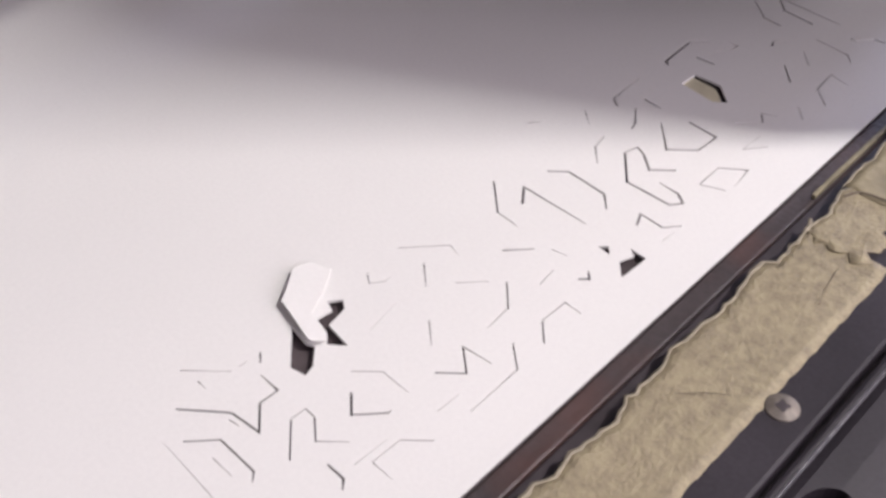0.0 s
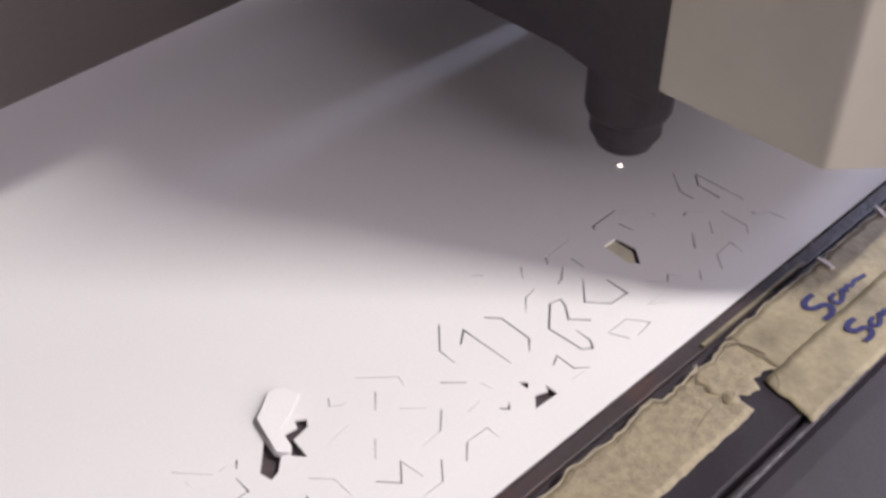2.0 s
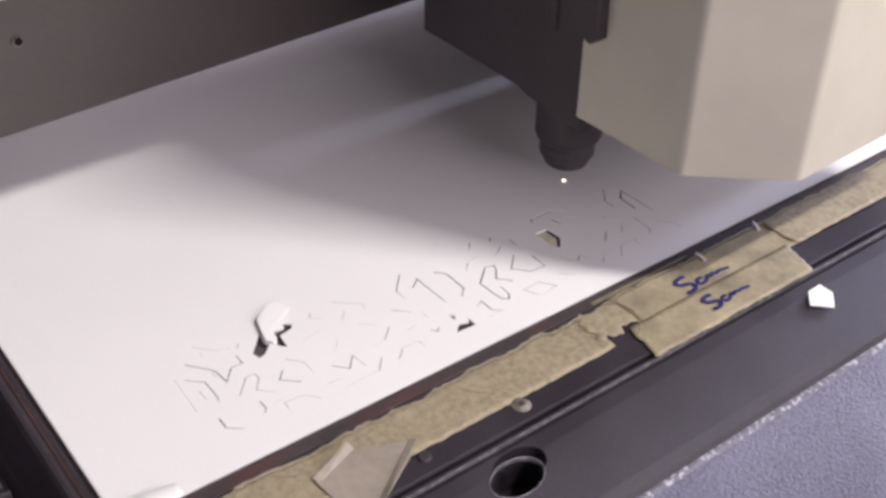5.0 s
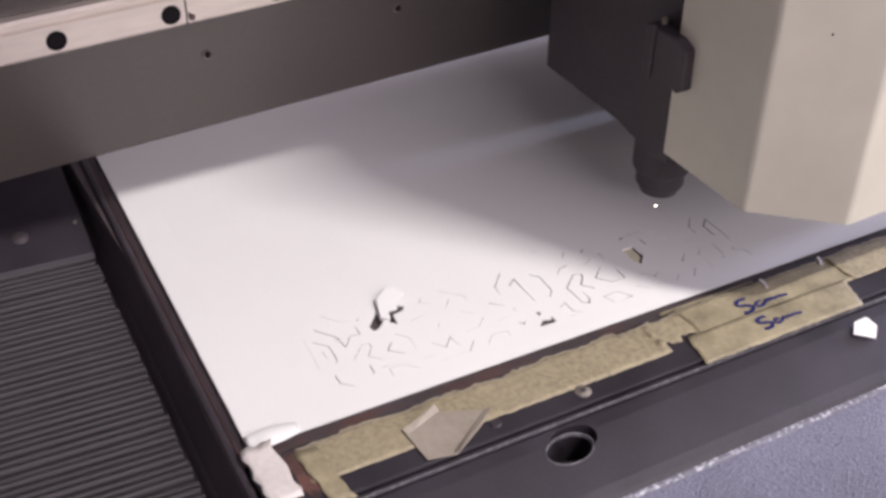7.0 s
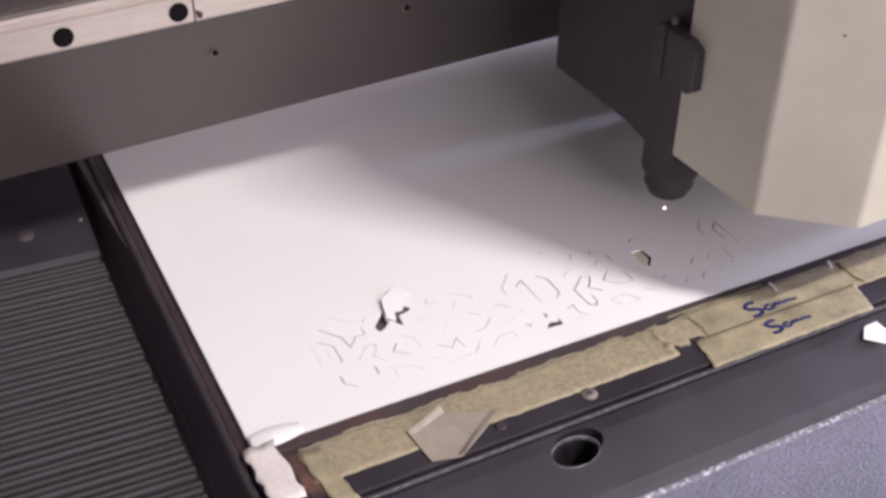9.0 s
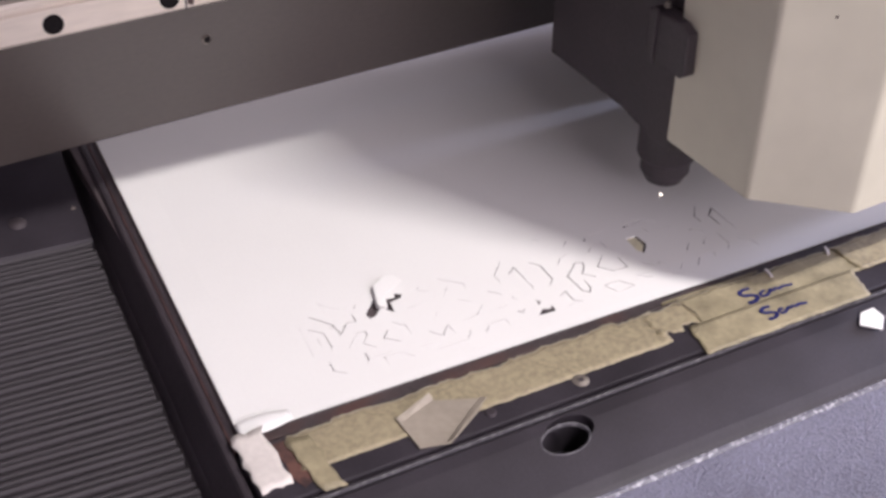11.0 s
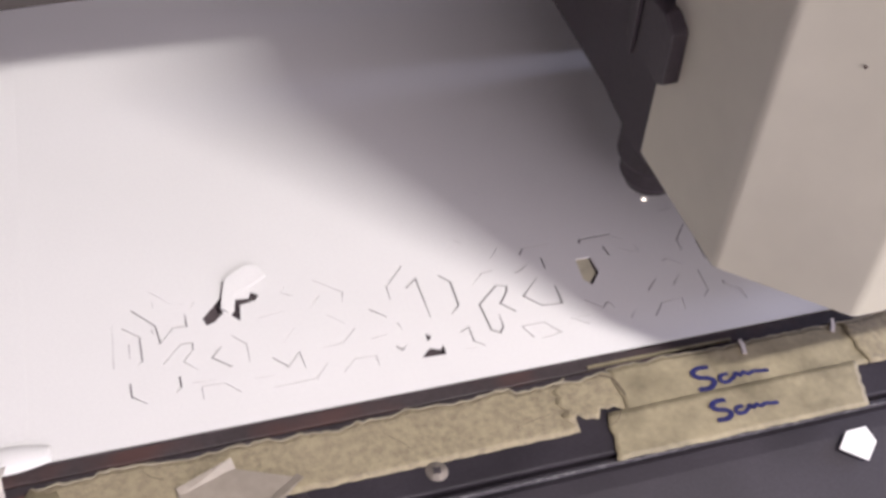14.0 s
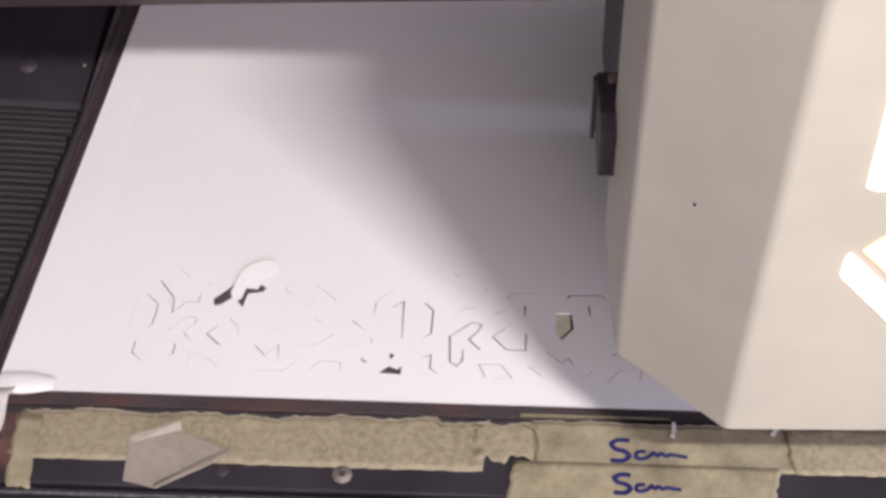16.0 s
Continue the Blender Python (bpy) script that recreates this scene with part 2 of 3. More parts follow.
    # the highlight along the rounded nose is painted into this strip
    part("nose_edge", prism([(-0.0925, -0.0078), (-0.0938, -0.0078), (-0.0950, -0.0086), (-0.0950, -0.0093), (-0.0925, -0.0093)], "x", -0.0055, 0.62), NOSE_HIGHLIGHT, body, "nose edge with its highlight painted in")
    part("front_face", prism(face, "x", -0.0055, 0.62, 0.0008), GRAINED, body, "grained grey-blue plastic front")
    part("underframe", box(-0.30, 0.62, -0.09, 0.60, -0.9, -0.06), PLASTIC, body)
    part("back_deck", box(-0.02, 0.62, 0.421, 0.60, -0.06, -0.01, 0.002), PLASTIC, body)
    return body


machine_body()


def side_rail():
    rail = thing("side_rail", LEVEL, "black steel side rail beside the cutting bed", "rail")
    part("rail_body", prism([(-0.0190, -0.045), (-0.0190, -0.0225), (-0.0155, -0.0185), (-0.0098, -0.0018), (-0.0086, 0.0001), (-0.0072, 0.0005), (-0.0058, 0.0001),
                              (-0.0050, -0.0012), (-0.0050, -0.045)], "y", -0.20, 0.42), DARK, rail)
    part("inner_strip", box(-0.0049, -0.0036, -0.012, 0.40, -0.045, -0.0008, 0.0004), RUST, rail, "red-brown inner strip")
    part("inner_ledge", box(-0.0035, -0.0012, -0.010, 0.40, -0.045, -0.0018, 0.0006), DARK, rail)


side_rail()


def bellows():
    cover = thing("bellows_cover", LEVEL, "black pleated bellows cover beside the bed", "bellows")
    bm = prism([(-0.0022, -0.0034), (-0.0014, -0.0012), (-0.0007, -0.0002), (0.0, 0.0), (0.0007, -0.0003), (0.0014, -0.0014), (0.0022, -0.0034)], "x", -0.30, -0.0205)
    first = part("pleat", bm, RUBBER, cover)
    first.location = (0, -0.118, -0.018)
    for i in range(1, 76):
        o = first.copy()
        scene.collection.objects.link(o)
        o.location = (random.uniform(-0.0008, 0.0008), -0.118 + 0.0044 * i + random.uniform(-0.0003, 0.0003), -0.018 + random.uniform(-0.0006, 0.0005))
        o.rotation_euler.z = random.uniform(-0.004, 0.004)
    part("bellows_floor", box(-0.30, -0.0190, -0.125, 0.215, -0.03, -0.0222), RUBBER, cover)


bellows()


# ---------------------------------------------------------------- gantry
def screw(name, m, r, label, mat):
    s = thing(name, m, label, "screw")
    part("head", lathe([(r * 0.98, 0), (r, 0.0002), (r * 0.92, 0.0005), (r * 0.60, 0.0006), (r * 0.55, 0.0008), (r * 0.30, 0.0008)], 0, 0, 28), mat, s, smooth=True)
    # the recess is not sunk: dark bars and a disc paint its shade
    for a in (0.6, 0.6 + math.pi / 2):
        b = box(-r * 0.42, r * 0.42, -r * 0.12, r * 0.12, 0.0003, 0.00092)
        bmesh.ops.rotate(b, verts=b.verts[:], cent=(0, 0, 0), matrix=Matrix.Rotation(a, 3, "Z"))
        part("recess", b, BLACK, s)
    part("recess", lathe([(r * 0.30, 0.0003), (r * 0.30, 0.00090), (r * 0.22, 0.00094)], 0, 0, 14), BLACK, s, "dark disc drawn for the shaded socket")
    return s


def gantry_beam():
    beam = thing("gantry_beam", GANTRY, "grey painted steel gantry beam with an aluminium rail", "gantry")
    part("beam_body", box(-0.16, 0.60, 0.222, 0.262, 0.0255, 0.150, 0.0012), BEAM, beam)
    rail = part("linear_rail", prism([(0.2215, 0.0925), (0.2165, 0.0930), (0.2155, 0.0945), (0.2155, 0.1085), (0.2172, 0.1095), (0.2172, 0.1110),
                                      (0.2155, 0.1120), (0.2155, 0.1135), (0.2165, 0.1150), (0.2215, 0.1155)], "x", -0.16, 0.60, 0.0), ALU, beam, "worn aluminium rail")
    for i in range(-2, 10):
        x = -0.008 + 0.0592 * i
        # no bore is cut: a near-black disc paints the hole's shade
        part("bolt_well_disc", disc_y(x, 0.1005, 0.0052, 0.2150, 0.2214, 28, 0.0), SOCKET, rail, "dark disc drawn for a shaded bolt hole")
    part("joint", box(0.0590, 0.0598, 0.2151, 0.2200, 0.0930, 0.1150), BLACK, rail, "dark rail joint")
    part("stain", prism([(0.0602, 0.1000), (0.0640, 0.0975), (0.0632, 0.0945), (0.0606, 0.0955)], "y", 0.2152, 0.2156), RUST, rail, "rust stain")
    for i in range(-1, 5):
        x = 0.0695 + 0.1160 * i
        part("bolt", disc_y(x, 0.0700, 0.0026, 0.2206, 0.2230, 18, 0.0005), STEEL, beam, "small zinc bolt")
        # the socket's shade as a dark disc on the bolt head
        part("bolt_socket_disc", disc_y(x + 0.0003, 0.0704, 0.0019, 0.2203, 0.2225, 12), SOCKET, beam, "dark disc drawn for a shaded socket")
    # unseen overhang and its back, added to shade the paper before the beam
    part("shade_overhang", box(-0.16, 0.60, 0.0750, 0.2630, 0.2050, 0.2080, 0.0008), BEAM, beam, "unseen overhang added to cast the shadow edge on the paper")
    part("shade_overhang_back", box(-0.16, 0.60, 0.2450, 0.2620, 0.1501, 0.2049, 0.0008), BEAM, beam)
    end = thing("gantry_carriage", Matrix.Translation((0, 0.008, 0)), "dark plastic carriage at the gantry's end", "carriage")
    part("carriage_plate", prism([(0.1725, -0.030), (0.1725, -0.0190), (0.1740, -0.0165), (0.2420, -0.0035), (0.30, -0.0035), (0.30, -0.030)], "x", -0.30, -0.0195, 0.0), PLASTIC, end)
    part("end_block", box(-0.30, -0.0255, 0.245, 0.30, -0.03, 0.024, 0.001), PLASTIC, end)


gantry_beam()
screw("carriage_screw", pose(-0.0530, 0.2035, -0.0123, 11, 0, 0), 0.0046, "black cross-head screw in the dark carriage plate", BLACK)


screw("carriage_screw", pose(-0.0235, 0.2060, -0.0118, 11, 0, 0), 0.0011, "tiny bright screw in the dark carriage plate", STEEL)

HEAD = GANTRY @ Matrix.Translation((0.016, 0.0, 0.0))


def laser_head():
    head = thing("laser_torch", HEAD, "black laser torch with nozzle on a side plate", "laser torch")
    part("side_plate", prism([(0.1545, 0.0490), (0.1545, 0.3000), (0.0440, 0.3000), (0.0440, 0.0450), (0.0560, 0.0440), (0.0760, 0.0470), (0.0860, 0.0500)],
                             "x", 0.2300, 0.2335, 0.0008), BLACK, head)
    tab = part("tab", prism([(0.0600, 0.1200), (0.0370, 0.1215), (0.0300, 0.1180), (0.0295, 0.0975), (0.0335, 0.0945), (0.0440, 0.0990), (0.0600, 0.0960)],
                            "x", 0.2195, 0.2299, 0.0010), BLACK, head, "black latch tab")
    part("tab_rib", prism([(0.0520, 0.1225), (0.0555, 0.1225), (0.0555, 0.0940), (0.0520, 0.0940)], "x", 0.2180, 0.2194, 0.0004), BLACK, tab)
    part("tab_pin", lathe([(0.0014, 0.1216), (0.0016, 0.1220), (0.0016, 0.1240), (0.0010, 0.1246)], 0.2245, 0.0530, 16), STEEL, tab, "small bright pin")
    part("clamp", lathe([(0.0172, 0.0640), (0.0180, 0.0630), (0.0180, 0.0500), (0.0172, 0.0490)], 0.2497, 0.0693), BLACK, head, smooth=False)
    part("barrel", lathe([(0.0154, 0.0500), (0.0158, 0.0490), (0.0158, 0.0255), (0.0150, 0.0235), (0.0138, 0.0225)], 0.2497, 0.0693), BLACK, head)
    part("collar", lathe([(0.0126, 0.0225), (0.0132, 0.0215), (0.0132, 0.0150), (0.0126, 0.0140)], 0.2497, 0.0693), BLACK, head)
    part("nozzle", lathe([(0.0118, 0.0140), (0.0120, 0.0132), (0.0104, 0.0095), (0.0066, 0.0072), (0.0024, 0.0062), (0.0018, 0.0060)], 0.2497, 0.0693), BLACK, head, "dark conical nozzle")
    # unseen blocks added to narrow the side light to a streak
    part("light_mask", box(0.3250, 0.4200, 0.0200, 0.1600, 0.0120, 0.3000, 0.002), BLACK, head, "unseen black block that masks the side light")
    part("light_mask", box(0.3250, 0.4200, 0.1680, 0.2135, 0.0120, 0.3000, 0.002), BLACK, head, "unseen black block that masks the side light")
    part("light_mask_foot", box(0.3250, 0.4200, 0.2136, 0.2640, 0.0120, 0.0250, 0.001), BLACK, head)


laser_head()


SPARK = glow("hot_spark", (1.0, 0.86, 0.78), 3.5)
spark = finish("laser_spark", lathe([(0.0003, 0.0001), (0.0007, 0.0002), (0.0007, 0.0004), (0.0004, 0.0008), (0.0001, 0.0010)], 0, 0, 16), SPARK, None,
               Matrix.Translation((*(HEAD @ Vector((0.2497, 0.0693, 0.0))).xy, 0.0)), smooth=True)
tagged(spark, "tiny glowing cutting spark on the paper under the nozzle", "spark")


def rounded(points, radius, steps=5):
    """A polygon with its corners cut to arcs."""
    out = []
    n = len(points)
    for i in range(n):
        p, q, r = (Vector(points[(i + k) % n]) for k in (-1, 0, 1))
        a, b = q + (p - q).normalized() * radius, q + (r - q).normalized() * radius
        for k in range(steps + 1):
            t = k / steps
            out.append(a * (1 - t) ** 2 + q * 2 * t * (1 - t) + b * t * t)
    return out


def head_cover():
    cover = thing("head_cover", HEAD, "cream acrylic head cover with glowing cut-out emblem", "cover")
    wall = 0.0028
    outer = [(0.2612, -0.0490), (0.3900, -0.0490), (0.3900, 0.0430), (0.2250, 0.0430), (0.2258, -0.0168)]
    inner = [(0.2622, -0.0490 + wall), (0.3900 - wall, -0.0490 + wall), (0.3900 - wall, 0.0430 - wall), (0.2250 + wall, 0.0430 - wall), (0.2258 + wall, -0.0156)]
    z0, z1 = 0.0552, 0.2900
    bm = bmesh.new()
    rings = []
    for pts, z in ((inner, z0), (outer, z0), (outer, z1), (inner, z1)):
        rings.append([bm.verts.new((p.x, p.y, z)) for p in rounded(pts, 0.0022 if pts is outer else 0.0014)])
    n = len(rings[0])
    for k in range(4):
        lo, hi = rings[k], rings[(k + 1) % 4]
        for i in range(n):
            bm.faces.new((lo[i], lo[(i + 1) % n], hi[(i + 1) % n], hi[i]))
    part("shell", bm, COVER, cover)
    part("top_panel", prism([tuple(p) for p in rounded(outer, 0.0022)], "z", z1 + 0.0001, z1 + 0.0029), COVER, cover)
    part("mark", lathe([(0.0006, 0), (0.0006, 0.0002), (0.0002, 0.0003)], 0, 0, 10), RUST, cover, "small brown speck").matrix_local = (
        Matrix.Translation((0.2420, -0.0325, 0.150)) @ Matrix.Rotation(math.radians(-48), 4, "Z") @ Matrix.Rotation(math.radians(90), 4, "X"))
    y0, y1 = -0.0496, -0.0489

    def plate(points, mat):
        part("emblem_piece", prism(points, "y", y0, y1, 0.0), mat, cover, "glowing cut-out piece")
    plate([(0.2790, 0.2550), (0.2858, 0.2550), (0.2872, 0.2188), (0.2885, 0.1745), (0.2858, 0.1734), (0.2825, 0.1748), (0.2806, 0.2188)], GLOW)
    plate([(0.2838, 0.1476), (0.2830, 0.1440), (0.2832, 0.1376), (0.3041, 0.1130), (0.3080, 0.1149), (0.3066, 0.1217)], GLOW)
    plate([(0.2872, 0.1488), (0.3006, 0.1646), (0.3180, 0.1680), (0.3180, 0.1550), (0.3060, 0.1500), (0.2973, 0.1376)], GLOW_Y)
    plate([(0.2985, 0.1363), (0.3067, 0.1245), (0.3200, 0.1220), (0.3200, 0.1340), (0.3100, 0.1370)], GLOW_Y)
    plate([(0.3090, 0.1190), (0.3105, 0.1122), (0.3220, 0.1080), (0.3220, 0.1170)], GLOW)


head_cover()


# ---------------------------------------------------------------- the paper and its cuts
CUTS = []


def cut(width, *mm):
    """A laser-cut slit: its width in tenths of a millimetre, and its corners in millimetres on the sheet."""
    CUTS.append((width * 0.000094, [Vector((mm[i] / 1000, mm[i + 1] / 1000)) for i in range(0, len(mm), 2)]))


cut(3, 61, 65, 69, 57)
cut(2, 62, 60, 62, 57)
cut(6, 54, 57, 62, 48, 63, 40, 68, 46, 73, 46, 73, 52)
cut(6, 77, 57, 75, 54.5)
cut(3, 71, 57, 73.5, 57)
cut(5, 50, 49, 56, 44, 56, 33, 54, 31)
cut(4, 63, 30, 70, 38, 74, 38, 74, 35, 70, 30, 75, 25)
cut(6, 68, 24, 68, 19, 66, 17)
cut(3, 88, 39, 93, 34, 93, 26)
cut(6, 84, 34.5, 80, 30, 86, 25, 87, 25)
cut(3, 88, 13, 83, 18, 75, 18, 75, 12)
cut(3, 111, 59, 109, 56, 112, 54, 114, 54)
cut(3, 122, 60, 132, 52, 131, 48)
cut(4, 123, 52, 118, 46)
cut(3, 99, 45, 109, 47)
cut(3, 111, 38, 106, 32)
cut(5, 101, 26, 106, 21, 111, 27, 112, 19)
cut(4, 120, 20, 115, 14, 99, 13)
cut(3, 94, 18, 101, 18)
cut(3, 124, 42, 130, 37)
cut(4, 133, 34, 127, 28, 119, 27)
cut(4, 125, 15, 130, 20, 138, 20, 138, 15)
cut(7, 140, 42, 146, 37)
cut(3, 149, 34, 150, 30)
cut(4, 138, 28, 144, 29)
cut(7, 146, 23, 148, 21, 150, 23)
cut(5, 157, 61, 149, 52, 149, 45)
cut(7, 156, 50, 161, 54, 162, 34)
cut(7, 170, 54, 174, 50, 174, 38, 170, 34)
cut(7, 195, 31, 190, 36, 194, 41, 195, 44, 191, 45, 182, 37, 183, 24, 186, 22, 188, 25, 188, 31)
cut(6, 171, 25, 175, 27, 175, 20, 179, 17)
cut(3, 171, 17, 176, 17)
cut(6, 205, 59, 207, 62, 220, 63)
cut(10, 231, 61, 232, 63, 245, 64, 250, 60)
cut(6, 200, 50, 203, 51, 208, 55)
cut(9, 213, 56, 213, 50)
cut(10, 240, 58, 241, 52)
cut(4, 246, 56, 251, 53, 254, 53, 253, 57)
cut(6, 261, 46, 264, 47, 269, 43)
cut(6, 272, 50, 272, 56, 279, 65)
cut(8, 280, 44, 280, 54, 285, 59, 286, 38)
cut(6, 250, 32, 256, 38)
cut(4, 261, 33, 266, 38)
cut(4, 274, 39, 274, 28, 271, 25)
cut(7, 282, 32, 282, 30, 287, 27, 288, 21)
cut(4, 248, 19, 253, 25, 262, 26, 261, 20)
cut(4, 238, 20, 242, 24)
cut(4, 221, 20, 215, 24, 223, 24)
cut(4, 271, 73, 277, 74)
cut(5, 197, 64, 193, 59)
cut(5, 192, 53, 187, 52, 182, 47)
cut(5, 181, 71, 184, 69)
cut(2, 46, 31, 47, 52)
cut(3, 52, 41.5, 52, 35)
cut(4, 60.5, 47, 61, 44)
cut(6, 51, 24, 51, 18, 56, 14)
cut(3, 72, 20, 81, 20)
cut(7, 214.0, 41.0, 214.0, 32.0, 206.0, 32.0, 200.0, 38.0, 208.0, 46.0)
cut(4, 198, 17.5, 195, 23.5, 204, 24, 209, 18, 201, 16.6)
cut(5, 223, 32, 229, 27, 232, 29.5, 234, 26)
OPENINGS = [
    [(87, 58), (86, 52), (87, 50), (83, 46), (80, 45), (79, 49)],
    [(98, 58.4), (101, 56.4), (99.4, 54), (93.4, 52.6), (92.4, 45), (89.2, 48.6), (91, 50.4), (92, 56), (97, 55.6)],
    [(154, 16), (158, 20), (162, 18.6), (163.4, 21), (163.4, 16)],
    [(158, 27), (160, 25), (158, 23)],
    [(226.6, 53), (233, 53), (234, 45), (229, 38.8), (226.2, 42)],
]


def slit(points, w):
    """The outline of a polyline of width w."""
    left, right = [], []
    for i, p in enumerate(points):
        d0 = (p - points[i - 1]).normalized() if i else (points[1] - p).normalized()
        d1 = (points[i + 1] - p).normalized() if i + 1 < len(points) else d0
        n = Vector((-(d0.y + d1.y), d0.x + d1.x))
        n = n.normalized() if n.length > 0.2 else Vector((-d0.y, d0.x))
        k = w / 2 / max(0.45, n.dot(Vector((-d0.y, d0.x))))
        taper = 0.45 if i == len(points) - 1 else 1.0
        left.append(p + n * k * taper)
        right.append(p - n * k * taper)
    return left + right[::-1]


def paper_sheet():
    outline = [(0.0, -0.0005), (0.006, -0.0025), (0.012, -0.0035), (0.20, 0.0045), (0.40, 0.0135), (0.56, 0.0215), (0.56, 0.40), (0.0, 0.40), (0.0, 0.2)]
    loops = [[Vector(p) for p in outline]]
    loops += [[Vector((x / 1000, y / 1000)) for x, y in o] for o in OPENINGS]
    loops += [slit(p, w) for w, p in CUTS]
    bm = bmesh.new()
    edges = []
    for loop in loops:
        vs = [bm.verts.new((p.x, p.y, 0)) for p in loop]
        edges += [bm.edges.new((vs[i], vs[(i + 1) % len(vs)])) for i in range(len(vs))]
    bmesh.ops.triangle_fill(bm, use_beauty=True, use_dissolve=False, edges=edges)
    for f in bm.faces:
        if f.normal.z < 0:
            f.normal_flip()
    top = bm.faces[:]
    out = bmesh.ops.extrude_face_region(bm, geom=top)
    for v in out["geom"]:
        if isinstance(v, bmesh.types.BMVert):
            v.co.z -= 0.0007
    ob = finish("paper_sheet", bm, PAPER)
    tagged(ob, "large white paper sheet with laser-cut geometric slits", "paper")


paper_sheet()


def flat_piece(name, points, z, thick, mat, label, category, m=LEVEL, lift=(0, 0)):
    """A thin sheet piece: corners in millimetres, tilted by lift (slopes along x and y)."""
    cx = sum(p[0] for p in points) / len(points) / 1000
    cy = sum(p[1] for p in points) / len(points) / 1000
    bm = prism([(x / 1000 - cx, y / 1000 - cy) for x, y in points], "z", 0, thick)
    for v in bm.verts:
        v.co.z += lift[0] * v.co.x + lift[1] * v.co.y
    return tagged(finish(name, bm, mat, None, m @ Matrix.Translation((cx, cy, z))), label, category)


flat_piece("paper_offcut", [(102.5, 70), (105, 65), (98.6, 60.4), (92.2, 57.0), (90.8, 50.2), (88.8, 48.6), (86.2, 51), (89.2, 64), (98, 70.6)], 0.0012, 0.0004, PAPER,
           "white cut paper piece tilted over its opening", "paper piece", lift=(-0.09, 0.05))
flat_piece("paper_offcut", [(289.5, -52.5), (294.5, -47.0), (302.5, -46.5), (304.3, -52.5), (298.5, -58.5)], 0.0022, 0.0005, PAPER,
           "white five-sided paper offcut on the front panel", "paper piece", lift=(0.02, 0.235))
flat_piece("board_scrap", [(217, 56), (232.2, 55), (232.7, 45.2), (227.8, 39.4), (220, 36)], -0.0021, 0.0013, WOOD, "tan board scrap under the cut opening", "board")


# ---------------------------------------------------------------- tape on the front rim
def tape_strip(name, x0, x1, y_top, y_bottom, z, mat, label, ragged_top=0.0, ragged_bottom=0.0, ragged_ends=0.0005, slope=0.0, seed=1, warp=0.0002, torn=0.0, slant=(0.0, 0.0)):
    """A strip of tape in the rim's frame with torn edges and small wrinkles."""
    rng = random.Random(seed)
    nx, ny = max(6, int((x1 - x0) / 0.0022)), 8
    bm = bmesh.new()
    top_off = [rng.uniform(-0.5, 0.5) * ragged_top + 1.6 * ragged_top * noise.noise((i * 0.23, seed * 3.7, 0.5)) + 0.9 * ragged_top * noise.noise((i * 0.9, seed, 2.5)) for i in range(nx + 1)]
    bot_off = [rng.uniform(-1, 1) * ragged_bottom for i in range(nx + 1)]
    end0 = [rng.uniform(-1, 1) * ragged_ends for j in range(ny + 1)]
    end1 = [rng.uniform(-1, 1) * ragged_ends for j in range(ny + 1)]
    grid = []
    for i in range(nx + 1):
        row = []
        for j in range(ny + 1):
            s, t = i / nx, j / ny
            x = x0 + (x1 - x0) * s + end0[j] * max(0, 1 - 6 * s) + end1[j] * max(0, 6 * s - 5) + (1 - t) * (slant[0] * (1 - s) + slant[1] * s)
            yt, yb = y_top + top_off[i], y_bottom + bot_off[i]
            y = yb + (yt - yb) * t + slope * (x - x0)
            h = noise.noise((x * 180 + seed * 7, y * 180, 0)) * warp + noise.noise((x * 60, y * 60, seed)) * warp
            row.append(bm.verts.new((x, y, z + max(-0.0001, h) + 0.0002)))
        grid.append(row)
    for i in range(nx):
        for j in range(ny):
            bm.faces.new((grid[i][j], grid[i + 1][j], grid[i + 1][j + 1], grid[i][j + 1]))
    top_line = [tuple(row[ny].co) for row in grid]
    low_line = [tuple(row[ny - 1].co) for row in grid]
    low = bmesh.ops.extrude_face_region(bm, geom=bm.faces[:])
    for v in low["geom"]:
        if isinstance(v, bmesh.types.BMVert):
            v.co.z -= 0.00025
    strip = tagged(finish(name, bm, mat, None, FRONT, smooth=True), label, "tape", "tape strips on the front rim")
    if torn:
        # the paper layer left pale where the strip was torn
        lip = bmesh.new()
        rows = []
        for i, (u, v) in enumerate(zip(low_line, top_line)):
            depth = torn * (0.45 + 0.75 * abs(noise.noise((i * 0.31, seed, 0.0))) * 1.6)
            rows.append([lip.verts.new((v[0], v[1] + 0.0002, v[2] - 0.0003)), lip.verts.new((v[0], v[1] + 0.0001, v[2] + 0.00008)),
                         lip.verts.new((v[0], v[1] - depth, max(v[2], u[2]) + 0.00004)), lip.verts.new((v[0], v[1] - depth - 0.0001, v[2] - 0.0003))])
        for a, b in zip(rows, rows[1:]):
            for k in range(3):
                lip.faces.new((a[k], b[k], b[k + 1], a[k + 1]))
        part("torn_edge", lip, TORN, strip, "pale torn edge", smooth=True)
    return strip


Z = 0.0031
tape_strip("tape_strip", 0.0150, 0.1990, -0.0150, -0.0375, Z, TAPE, "old crinkled masking tape strip on the front rim", 0.0011, 0.0003, 0.002, 0.0, 3, 0.0004, 0.0012)
tape_strip("tape_strip", 0.2180, 0.3300, -0.0140, -0.0345, Z + 0.0004, TAPE_SOFT, "masking tape strip with blue handwriting", 0.0006, 0.0002, 0.0008, 0.0, 5, 0.0003, 0.0005)
